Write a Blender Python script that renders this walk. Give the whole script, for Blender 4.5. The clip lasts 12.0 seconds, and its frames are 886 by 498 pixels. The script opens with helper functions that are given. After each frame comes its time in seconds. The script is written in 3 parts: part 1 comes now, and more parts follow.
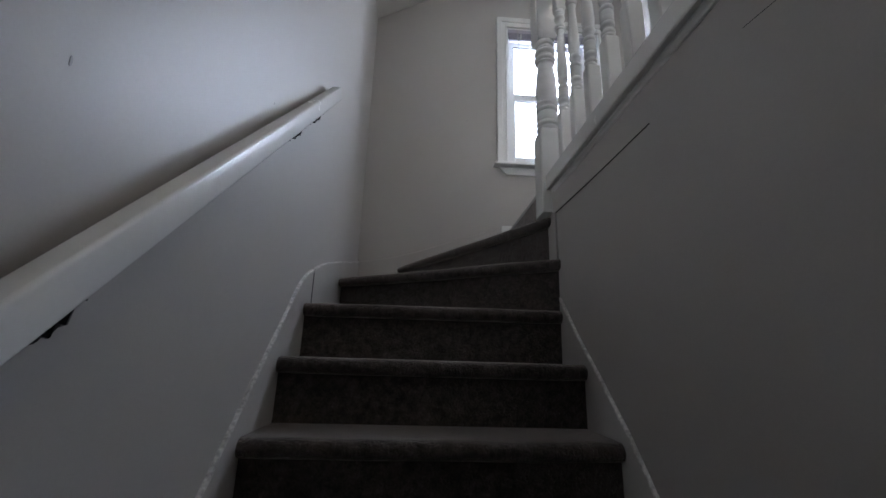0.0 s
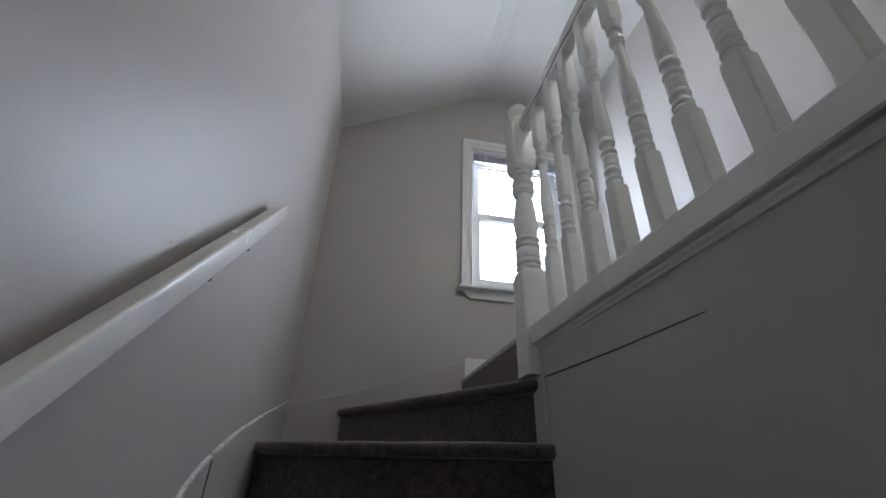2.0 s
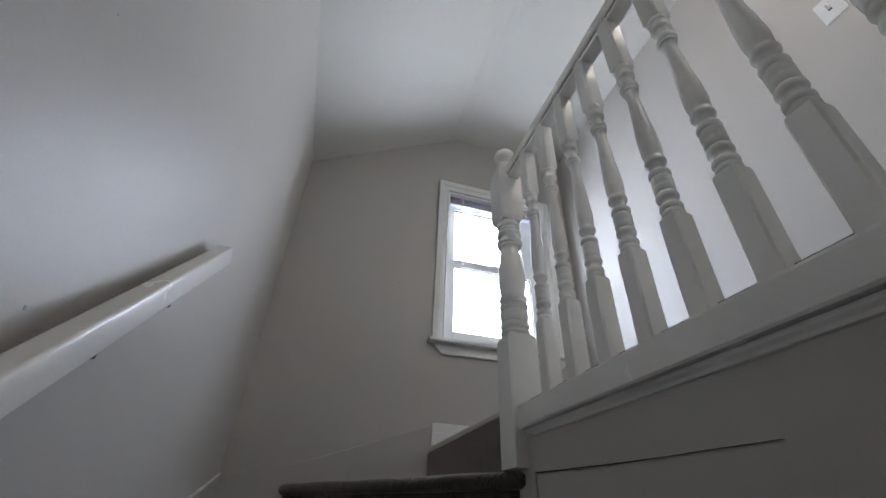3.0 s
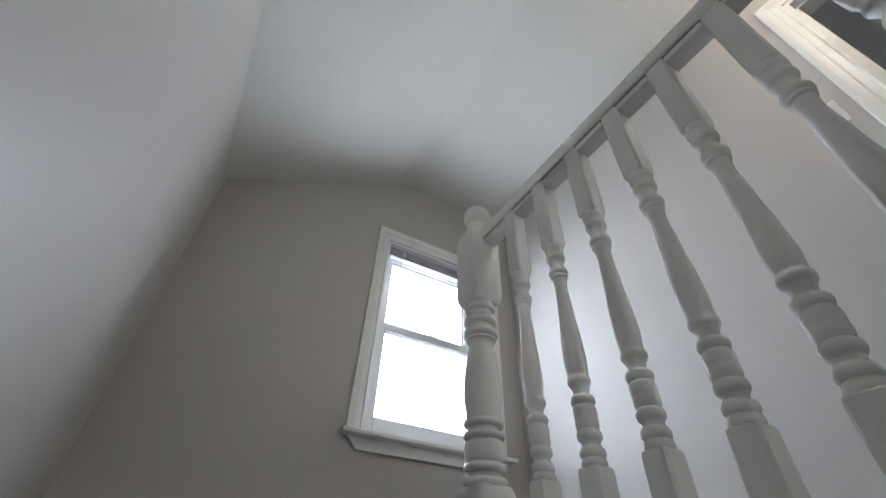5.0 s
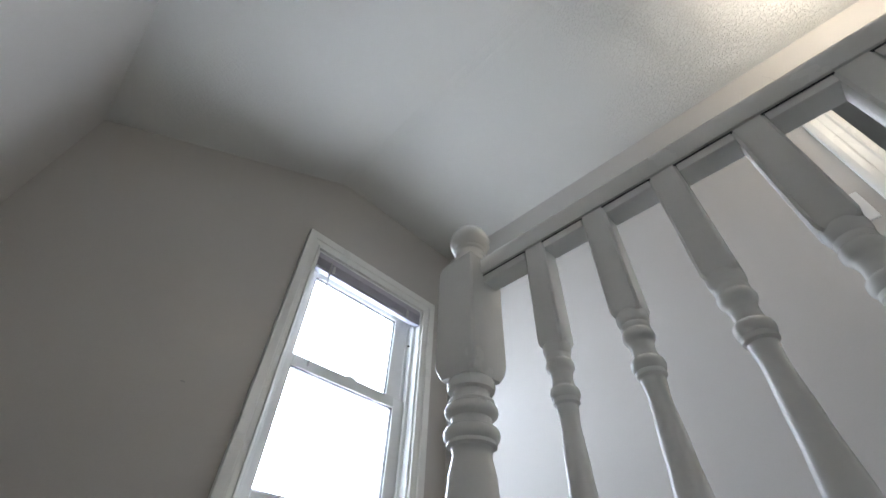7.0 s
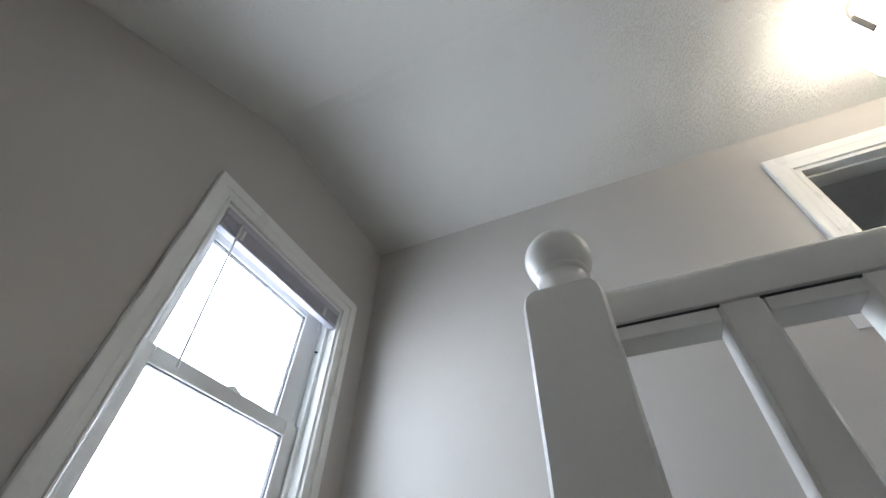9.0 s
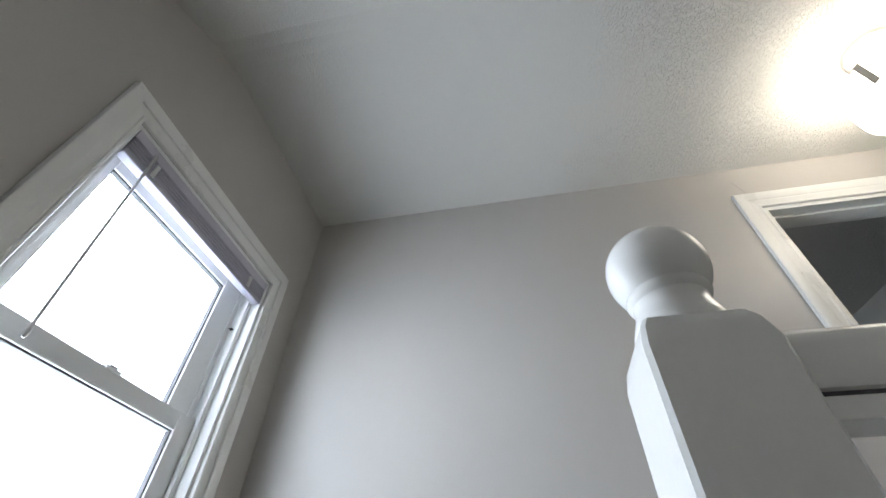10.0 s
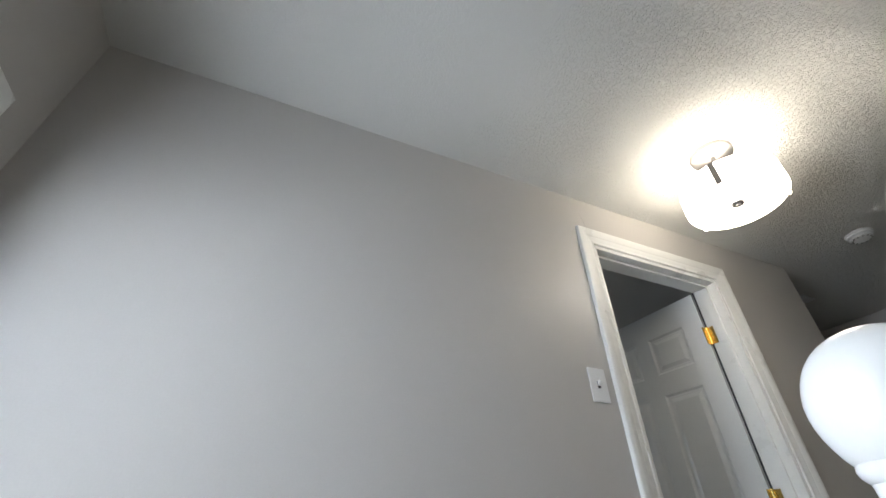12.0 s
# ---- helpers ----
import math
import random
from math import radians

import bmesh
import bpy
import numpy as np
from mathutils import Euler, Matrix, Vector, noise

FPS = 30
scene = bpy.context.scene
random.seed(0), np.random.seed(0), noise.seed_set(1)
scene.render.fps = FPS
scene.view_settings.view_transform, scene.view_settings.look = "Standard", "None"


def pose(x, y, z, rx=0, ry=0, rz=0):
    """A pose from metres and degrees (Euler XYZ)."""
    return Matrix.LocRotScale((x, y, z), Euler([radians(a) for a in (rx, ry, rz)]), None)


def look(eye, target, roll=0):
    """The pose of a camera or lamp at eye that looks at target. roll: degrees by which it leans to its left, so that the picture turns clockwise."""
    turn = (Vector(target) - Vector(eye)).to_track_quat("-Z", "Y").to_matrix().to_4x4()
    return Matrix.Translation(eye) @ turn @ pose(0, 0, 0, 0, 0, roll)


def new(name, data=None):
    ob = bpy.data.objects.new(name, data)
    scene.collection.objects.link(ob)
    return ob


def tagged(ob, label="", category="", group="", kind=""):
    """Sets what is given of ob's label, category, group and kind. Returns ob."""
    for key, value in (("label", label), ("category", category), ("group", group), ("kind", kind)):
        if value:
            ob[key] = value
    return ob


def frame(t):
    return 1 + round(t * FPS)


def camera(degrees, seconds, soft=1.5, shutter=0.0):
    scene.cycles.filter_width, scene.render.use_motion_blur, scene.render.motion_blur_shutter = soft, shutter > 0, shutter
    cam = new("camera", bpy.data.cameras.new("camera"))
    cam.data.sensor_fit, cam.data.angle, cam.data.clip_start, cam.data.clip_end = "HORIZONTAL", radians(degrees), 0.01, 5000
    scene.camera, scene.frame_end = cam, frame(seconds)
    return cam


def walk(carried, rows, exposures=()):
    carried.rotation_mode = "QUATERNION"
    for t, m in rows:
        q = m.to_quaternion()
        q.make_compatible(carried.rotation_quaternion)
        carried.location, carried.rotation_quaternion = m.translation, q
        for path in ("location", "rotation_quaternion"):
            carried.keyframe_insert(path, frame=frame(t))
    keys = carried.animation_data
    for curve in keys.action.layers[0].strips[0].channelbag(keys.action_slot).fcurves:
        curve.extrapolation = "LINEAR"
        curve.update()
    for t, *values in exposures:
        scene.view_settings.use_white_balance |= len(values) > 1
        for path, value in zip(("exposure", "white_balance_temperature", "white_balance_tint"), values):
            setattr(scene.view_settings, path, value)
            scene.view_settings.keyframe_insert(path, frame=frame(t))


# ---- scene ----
cam = camera(94.2, 12.0)
PATH = [
    (0, (-0.117, 0.144, 1.655), (-0.001, 2.073, 2.17), 1.7),
    (0.5, (-0.126, 0.198, 1.712), (0.044, 2.091, 2.337), 1.7),
    (1, (-0.137, 0.254, 1.774), (0.084, 2.1, 2.513), 1.8),
    (1.5, (-0.147, 0.319, 1.849), (0.12, 2.109, 2.701), 2.0),
    (2, (-0.15, 0.378, 1.925), (0.167, 2.109, 2.876), 2.0),
    (2.5, (-0.147, 0.453, 1.997), (0.229, 2.12, 3.037), 2.1),
    (3, (-0.155, 0.519, 2.061), (0.286, 2.119, 3.176), 2.4),
    (5, (-0.156, 0.817, 2.363), (0.568, 2.152, 3.664), 2.2),
    (5.5, (-0.161, 0.898, 2.415), (0.637, 2.146, 3.758), 2.3),
    (6, (-0.145, 0.983, 2.479), (0.709, 2.167, 3.845), 2.6),
    (6.5, (-0.128, 1.066, 2.566), (0.785, 2.183, 3.951), 2.9),
    (7, (-0.11, 1.153, 2.634), (0.873, 2.186, 4.036), 2.7),
    (9, (-0.049, 1.545, 2.904), (1.23, 2.153, 4.316), 1.6),
    (9.5, (0.006, 1.631, 2.974), (1.357, 2.098, 4.373), 1.5),
    (10, (0.057, 1.708, 3.039), (1.48, 2.007, 4.412), 1.1),
    (10.5, (0.097, 1.772, 3.091), (1.589, 1.873, 4.419), 0.8),
    (11, (0.135, 1.824, 3.137), (1.662, 1.7, 4.423), 0.6),
    (11.5, (0.188, 1.852, 3.179), (1.717, 1.474, 4.411), 0.3),
    (12, (0.265, 1.895, 3.223), (1.757, 1.239, 4.383), -0.3),
]
walk(cam, [(t, look(eye, target, roll)) for t, eye, target, roll in PATH],
     [(0.0, 1.86, 6300, 14), (3.0, 1.84, 6550, 13), (7.0, 1.69, 6650, 11), (12.0, 1.47, 6700, 10)])

# ---- world and lights ----
SUN_ELEVATION, SUN_ROTATION = radians(38), radians(200)
world = bpy.data.worlds.new("world")
scene.world = world
world.use_nodes = True
sky = world.node_tree.nodes.new("ShaderNodeTexSky")
sky.sky_type, sky.sun_disc = "NISHITA", False
sky.sun_elevation, sky.sun_rotation = SUN_ELEVATION, SUN_ROTATION
sky.air_density, sky.dust_density = 1.0, 4.0
background = world.node_tree.nodes["Background"]
background.inputs["Strength"].default_value = 0.12
world.node_tree.links.new(sky.outputs[0], background.inputs["Color"])

sun = new("sun", bpy.data.lights.new("sun", "SUN"))
sun.data.energy, sun.data.angle, sun.data.color = 1.0, radians(20), (1.0, 0.97, 0.93)
sun.matrix_world = look((0, 0, 8), (-0.35, -0.7 * -1.0, 7.2))

window_light = new("window_light", bpy.data.lights.new("window_light", "AREA"))
window_light.data.shape, window_light.data.size, window_light.data.size_y = "RECTANGLE", 1.5, 2.45
window_light.data.energy, window_light.data.color = 46.5, (0.735, 0.845, 1.0)
window_light.matrix_world = look((0.794, 2.90, 3.29), (0.794, 2.0, 3.28))

# added fill that brightens the room behind the door; its source is unseen
room_fill = new("room_fill", bpy.data.lights.new("room_fill", "AREA"))
room_fill.data.shape, room_fill.data.size, room_fill.data.size_y = "RECTANGLE", 0.95, 0.95
room_fill.data.energy, room_fill.data.color = 3.5, (0.75, 0.87, 1.0)
room_fill.matrix_world = look((4.60, 0.9, 3.7), (3.6, 0.9, 3.5))

bulb_light = new("bulb_light", bpy.data.lights.new("bulb_light", "POINT"))
bulb_light.data.energy, bulb_light.data.color, bulb_light.data.shadow_soft_size = 0.52, (1.0, 0.90, 0.76), 0.04
bulb_light.location = (0.894, 0.389, 4.385)

# ---- plan ----
LEFT, END, RIGHT = -0.485, 2.60, 1.345       # faces of the left, end and hall walls
WELL = 0.367                                 # face of the low wall between stairs and hall
FLOOR = 2.365                                 # upper floor
RISES = 13
RISE = FLOOR / RISES
THIRD = 1.474                                # nosing of the last straight step, the tenth
CEILING, KINK, EAVE = 4.543, 0.488, 3.995
SOUTH, CORNER = -2.0, -0.80
BACK = -1.50                                 # wall behind the foot of the stairs
THICK = 0.12


# ---- materials ----
def material(name, colour, rough=0.5, metal=0.0, vary=0.06, scale=3.0, grain=60.0, bump=0.1, depth=0.002, gloss=0.5, smear=0.0):
    m = bpy.data.materials.new(name)
    m.use_nodes = True
    n, l = m.node_tree.nodes, m.node_tree.links
    b = n["Principled BSDF"]
    b.inputs["Roughness"].default_value, b.inputs["Metallic"].default_value = rough, metal
    b.inputs["Specular IOR Level"].default_value = gloss
    co = n.new("ShaderNodeTexCoord")
    wide = n.new("ShaderNodeTexNoise")
    wide.inputs["Scale"].default_value, wide.inputs["Detail"].default_value = scale, 4
    fine = n.new("ShaderNodeTexNoise")
    fine.inputs["Scale"].default_value, fine.inputs["Detail"].default_value = grain, 3
    mix = n.new("ShaderNodeMath")
    mix.operation = "ADD"
    l.new(co.outputs["Object"], wide.inputs["Vector"])
    l.new(co.outputs["Object"], fine.inputs["Vector"])
    l.new(wide.outputs["Fac"], mix.inputs[0])
    l.new(fine.outputs["Fac"], mix.inputs[1])
    ramp = n.new("ShaderNodeMapRange")
    ramp.inputs["From Min"].default_value, ramp.inputs["From Max"].default_value = 0.6, 1.4
    ramp.inputs["To Min"].default_value, ramp.inputs["To Max"].default_value = 1 - vary, 1 + vary
    l.new(mix.outputs[0], ramp.inputs["Value"])
    tint = n.new("ShaderNodeVectorMath")
    tint.operation = "SCALE"
    tint.inputs[0].default_value = colour
    l.new(ramp.outputs[0], tint.inputs["Scale"])
    l.new(tint.outputs[0], b.inputs["Base Color"])
    rr = n.new("ShaderNodeMapRange")
    rr.inputs["To Min"].default_value, rr.inputs["To Max"].default_value = rough - smear, rough + smear
    l.new(wide.outputs["Fac"], rr.inputs["Value"])
    l.new(rr.outputs[0], b.inputs["Roughness"])
    bp = n.new("ShaderNodeBump")
    bp.inputs["Strength"].default_value, bp.inputs["Distance"].default_value = bump, depth
    l.new(fine.outputs["Fac"], bp.inputs["Height"])
    l.new(bp.outputs[0], b.inputs["Normal"])
    return m


WALL = material("greige_wall_paint", (0.495, 0.472, 0.442), 0.42, vary=0.03, scale=2.2, grain=220, bump=0.12, depth=0.0006, smear=0.05)
TRIM = material("white_gloss_paint", (0.80, 0.80, 0.77), 0.28, vary=0.02, scale=6, grain=160, bump=0.04, depth=0.0005, smear=0.03)
SASH = material("white_vinyl", (0.82, 0.83, 0.82), 0.35, vary=0.02, scale=8, grain=150, bump=0.05, depth=0.0004)
SKIRT = material("grey_skirting_paint", (0.52, 0.50, 0.47), 0.4, vary=0.06, scale=6, grain=120, bump=0.15, depth=0.001)
CHIPPED = material("chipped_white_edge", (0.66, 0.65, 0.62), 0.5, vary=0.45, scale=30, grain=120, bump=0.5, depth=0.002)
DOOR = material("white_door_paint", (0.76, 0.77, 0.76), 0.35, vary=0.03, scale=5, grain=140, bump=0.12, depth=0.0006)
RAILPAINT = material("aged_white_paint", (0.83, 0.825, 0.795), 0.27, vary=0.02, scale=7, grain=140, bump=0.08, depth=0.0007, smear=0.012)
SLAT = material("lilac_white_slats", (0.52, 0.50, 0.56), 0.4, vary=0.04, scale=10, grain=150)
BLINDRAIL = material("white_blind_rail", (0.42, 0.42, 0.49), 0.35, vary=0.02, scale=10, grain=150)
CORD = material("white_plastic", (0.75, 0.75, 0.74), 0.3, vary=0.02)
SCUFF = material("grey_scuff", (0.40, 0.385, 0.37), 0.7, vary=0.1)
WAND = material("clear_grey_plastic", (0.58, 0.58, 0.58), 0.2, vary=0.02)
# dark rubber colour, also used to paint the shade inside narrow gaps
GASKET_GAP_SHADE = material("dark_gasket_and_gap_shade", (0.05, 0.05, 0.055), 0.5, vary=0.1)
BRASS = material("polished_brass", (0.80, 0.57, 0.19), 0.25, 1.0, vary=0.12, scale=60, grain=300)
STEEL = material("brushed_nickel", (0.42, 0.40, 0.38), 0.3, 1.0, vary=0.08, scale=40, grain=400)
BRACKET = material("dark_bracket", (0.03, 0.028, 0.027), 0.35, 0.6, vary=0.1)
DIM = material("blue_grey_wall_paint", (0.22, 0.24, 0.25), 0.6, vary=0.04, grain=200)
TIMBER = material("floor_boards", (0.20, 0.13, 0.08), 0.45, vary=0.15, scale=5, grain=80)
GROUND = material("snowy_ground", (0.55, 0.56, 0.58), 0.8, vary=0.1, scale=0.5, grain=6, bump=0.4, depth=0.05)


def carpet_material():
    m = material("brown_grey_carpet", (0.070, 0.059, 0.053), 0.95, vary=0.35, scale=16, grain=170, bump=0.9, depth=0.004, gloss=0.1)
    n, l = m.node_tree.nodes, m.node_tree.links
    b = n["Principled BSDF"]
    b.inputs["Sheen Weight"].default_value = 0.9
    b.inputs["Sheen Roughness"].default_value = 0.45
    b.inputs["Sheen Tint"].default_value = (0.85, 0.78, 0.72, 1)
    co = n.new("ShaderNodeTexCoord")
    tuft = n.new("ShaderNodeTexNoise")
    tuft.inputs["Scale"].default_value, tuft.inputs["Detail"].default_value, tuft.inputs["Roughness"].default_value = 45, 6, 0.75
    l.new(co.outputs["Object"], tuft.inputs["Vector"])
    span = n.new("ShaderNodeMapRange")
    span.inputs["From Min"].default_value, span.inputs["From Max"].default_value = 0.38, 0.66
    span.inputs["To Min"].default_value, span.inputs["To Max"].default_value = 0.55, 1.75
    l.new(tuft.outputs["Fac"], span.inputs["Value"])
    source = b.inputs["Base Color"].links[0].from_socket
    mottled = n.new("ShaderNodeVectorMath")
    mottled.operation = "SCALE"
    l.new(source, mottled.inputs[0])
    l.new(span.outputs[0], mottled.inputs["Scale"])
    l.new(mottled.outputs[0], b.inputs["Base Color"])
    second = n.new("ShaderNodeBump")
    second.inputs["Strength"].default_value, second.inputs["Distance"].default_value = 0.8, 0.006
    l.new(tuft.outputs["Fac"], second.inputs["Height"])
    l.new(b.inputs["Normal"].links[0].from_socket, second.inputs["Normal"])
    l.new(second.outputs[0], b.inputs["Normal"])
    return m


def ceiling_material():
    m = material("textured_white_ceiling", (0.64, 0.625, 0.585), 0.75, vary=0.03, scale=1.5, grain=240, bump=0.0)
    n, l = m.node_tree.nodes, m.node_tree.links
    b = n["Principled BSDF"]
    co = n.new("ShaderNodeTexCoord")
    blobs = n.new("ShaderNodeTexNoise")
    blobs.inputs["Scale"].default_value, blobs.inputs["Detail"].default_value, blobs.inputs["Distortion"].default_value = 100, 3, 1.0
    flat = n.new("ShaderNodeMapRange")
    flat.inputs["From Min"].default_value, flat.inputs["From Max"].default_value = 0.46, 0.62
    small = n.new("ShaderNodeTexNoise")
    small.inputs["Scale"].default_value = 260
    total = n.new("ShaderNodeMath")
    total.operation = "MULTIPLY_ADD"
    total.inputs[1].default_value = 0.3
    l.new(co.outputs["Object"], blobs.inputs["Vector"])
    l.new(co.outputs["Object"], small.inputs["Vector"])
    l.new(blobs.outputs["Fac"], flat.inputs["Value"])
    l.new(small.outputs["Fac"], total.inputs[0])
    l.new(flat.outputs[0], total.inputs[2])
    bp = n.new("ShaderNodeBump")
    bp.inputs["Strength"].default_value, bp.inputs["Distance"].default_value = 0.9, 0.0042
    where = n.new("ShaderNodeSeparateXYZ")
    patch = n.new("ShaderNodeTexNoise")
    patch.inputs["Scale"].default_value, patch.inputs["Detail"].default_value = 2.5, 4
    line = n.new("ShaderNodeMath")
    line.operation = "MULTIPLY_ADD"
    line.inputs[1].default_value = -0.9
    amount = n.new("ShaderNodeMapRange")
    amount.inputs["From Min"].default_value, amount.inputs["From Max"].default_value = 0.62, 0.88
    amount.inputs["To Min"].default_value, amount.inputs["To Max"].default_value = 1.0, 0.12
    worked = n.new("ShaderNodeMath")
    worked.operation = "MULTIPLY"
    l.new(co.outputs["Object"], where.inputs[0])
    l.new(co.outputs["Object"], patch.inputs["Vector"])
    l.new(patch.outputs["Fac"], line.inputs[0])
    l.new(where.outputs["Y"], line.inputs[2])
    l.new(line.outputs[0], amount.inputs["Value"])
    l.new(total.outputs[0], worked.inputs[0])
    l.new(amount.outputs[0], worked.inputs[1])
    l.new(worked.outputs[0], bp.inputs["Height"])
    l.new(bp.outputs[0], b.inputs["Normal"])
    return m


def glowing(name, colour, strength):
    m = bpy.data.materials.new(name)
    m.use_nodes = True
    b = m.node_tree.nodes["Principled BSDF"]
    b.inputs["Base Color"].default_value = (0.8, 0.8, 0.78, 1)
    b.inputs["Roughness"].default_value = 0.3
    b.inputs["Emission Color"].default_value = (*colour, 1)
    b.inputs["Emission Strength"].default_value = strength
    return m


def glass_material():
    m = bpy.data.materials.new("window_glass")
    m.use_nodes = True
    b = m.node_tree.nodes["Principled BSDF"]
    b.inputs["Base Color"].default_value = (1, 1, 1, 1)
    b.inputs["Roughness"].default_value = 0.0
    b.inputs["Transmission Weight"].default_value = 1.0
    b.inputs["IOR"].default_value = 1.45
    return m


CARPET = carpet_material()
CEIL = ceiling_material()
SHADE = glowing("lit_opal_glass", (1.0, 0.93, 0.83), 3.4)
GLASS = glass_material()


# ---- mesh helpers ----
def part(name, bm, mat, parent=None, label="", smooth=False):
    mesh = bpy.data.meshes.new(name)
    bmesh.ops.recalc_face_normals(bm, faces=bm.faces)
    bm.to_mesh(mesh)
    bm.free()
    mesh.materials.append(mat)
    if smooth:
        mesh.shade_smooth()
        mesh.set_sharp_from_angle(angle=radians(35))
    ob = new(name, mesh)
    if parent:
        ob.parent = parent
    if label:
        tagged(ob, label)
    return ob


def box(bm, lo, hi, bevel=0.0):
    made = bmesh.ops.create_cube(bm, size=1.0)["verts"]
    lo, hi = Vector(lo), Vector(hi)
    for v in made:
        v.co = Vector(((v.co[i] + 0.5) * (hi[i] - lo[i]) + lo[i]) for i in range(3))
    if bevel:
        edges = list({e for v in made for e in v.link_edges})
        bmesh.ops.bevel(bm, geom=edges, offset=bevel, segments=2, affect="EDGES", profile=0.5)
    return bm


def boxes(*spans, bevel=0.0):
    bm = bmesh.new()
    for lo, hi in spans:
        box(bm, lo, hi, bevel)
    return bm


def prism(bm, outline, offset):
    """A closed solid from an outline of points and the way by which it is pushed out."""
    offset = Vector(offset)
    a = [bm.verts.new(p) for p in outline]
    b = [bm.verts.new(Vector(p) + offset) for p in outline]
    bm.faces.new(a)
    bm.faces.new(b[::-1])
    for i in range(len(a)):
        j = (i + 1) % len(a)
        bm.faces.new((a[i], a[j], b[j], b[i]))
    return bm


def lathe(bm, profile, centre, steps=28):
    """A turned solid about a vertical axis; profile: (radius, z) from bottom to top."""
    cx, cy = centre
    rings = []
    for r, z in profile:
        rings.append([bm.verts.new((cx + r * math.cos(2 * math.pi * k / steps), cy + r * math.sin(2 * math.pi * k / steps), z)) for k in range(steps)])
    for a, b in zip(rings, rings[1:]):
        for k in range(steps):
            j = (k + 1) % steps
            bm.faces.new((a[k], a[j], b[j], b[k]))
    bm.faces.new(rings[0][::-1])
    bm.faces.new(rings[-1])
    return bm


def tube(bm, points, radius, steps=10):
    rings = []
    for i, p in enumerate(points):
        p = Vector(p)
        d = (Vector(points[min(i + 1, len(points) - 1)]) - Vector(points[max(i - 1, 0)])).normalized()
        side = d.cross(Vector((0, 0, 1)) if abs(d.z) < 0.9 else Vector((1, 0, 0))).normalized()
        up = side.cross(d)
        rings.append([bm.verts.new(p + radius * (math.cos(2 * math.pi * k / steps) * side + math.sin(2 * math.pi * k / steps) * up)) for k in range(steps)])
    for a, b in zip(rings, rings[1:]):
        for k in range(steps):
            j = (k + 1) % steps
            bm.faces.new((a[k], a[j], b[j], b[k]))
    bm.faces.new(rings[0][::-1])
    bm.faces.new(rings[-1])
    return bm


def empty(name, at, label, category, group=""):
    ob = new(name)
    ob.location = at
    return tagged(ob, label, category, group)


def settle(ob, thing):
    """Hangs a mesh made in world places under a thing that stands elsewhere."""
    ob.parent = thing
    ob.matrix_parent_inverse = Matrix.Translation(-thing.location)
    return ob


def structure(name, bm, mat, label, smooth=False):
    return tagged(part(name, bm, mat, None, label, smooth), kind="structure")


# ---- structure ----
OUT = 0.14
OPEN_L, OPEN_R, OPEN_B, OPEN_T = 0.446, 1.132, 2.900, 4.004   # window opening
DOOR_N, DOOR_S, DOOR_T = 0.700, -0.072, 4.290                 # door opening

structure("ground", boxes(((-60, -60, -0.62), (60, 60, -0.50))), GROUND, "pale ground outside the house")
structure("floor_lower", boxes(((LEFT - 0.1, BACK - 0.1, -0.12), (2.6, 0.9, 0.0))), TIMBER, "brown board floor at the foot of the stairs")
structure("floor", boxes(((WELL + 0.015, SOUTH - 0.1, FLOOR - 0.20), (RIGHT - 0.002, END + 0.1, FLOOR - 0.017)),
                         ((RIGHT - 0.002, SOUTH - 0.1, FLOOR - 0.20), (4.6, END + 0.1, FLOOR)),
                         ((LEFT - 0.1, SOUTH - 0.1, FLOOR - 0.20), (WELL + 0.015, -1.3, FLOOR))), CARPET, "brown grey carpeted upper floor")
structure("wall_left", boxes(((LEFT - THICK, SOUTH - 0.1, -0.12), (LEFT, END + OUT, CEILING))), WALL, "greige painted wall along the stairs")
structure("wall_end", boxes(((LEFT - THICK, END, -0.12), (OPEN_L, END + OUT, CEILING + 0.2)),
                            ((OPEN_R, END, -0.12), (4.6, END + OUT, CEILING + 0.2)),
                            ((OPEN_L, END, -0.12), (OPEN_R, END + OUT, OPEN_B)),
                            ((OPEN_L, END, OPEN_T), (OPEN_R, END + OUT, CEILING + 0.2))), WALL, "greige painted gable wall with a window")
structure("wall_hall", boxes(((RIGHT, DOOR_N, FLOOR), (RIGHT + THICK, END, CEILING + 0.05)),
                             ((RIGHT, CORNER, FLOOR), (RIGHT + THICK, DOOR_S, CEILING + 0.05)),
                             ((RIGHT, DOOR_S, DOOR_T), (RIGHT + THICK, DOOR_N, CEILING + 0.05))), WALL, "greige painted hall wall with a doorway")
structure("wall_corridor", boxes(((RIGHT + THICK, CORNER, FLOOR), (4.6, CORNER + THICK, CEILING + 0.05))), WALL, "greige painted corridor wall")
structure("wall_south", boxes(((LEFT, SOUTH - THICK, -0.12), (4.6, SOUTH, CEILING + 0.2))), WALL, "greige painted wall at the far end of the hall")
# the opening is made up, out of view, so the fill light can enter
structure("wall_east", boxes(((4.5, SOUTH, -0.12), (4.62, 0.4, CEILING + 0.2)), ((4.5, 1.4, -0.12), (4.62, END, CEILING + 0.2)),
                            ((4.5, 0.4, -0.12), (4.62, 1.4, 3.2)), ((4.5, 0.4, 4.2), (4.62, 1.4, CEILING + 0.2))), DIM, "plain grey outer wall with an unseen opening added for the fill light")
structure("wall_well", boxes(((WELL, BACK, 0.0), (WELL + 0.11, 1.600, 2.266))), WALL, "greige painted low wall beside the stairs")
structure("wall_landing", boxes(((WELL + 0.03, 1.600, 0.0), (WELL + 0.11, END, FLOOR - 0.20))), WALL, "wall under the landing edge")
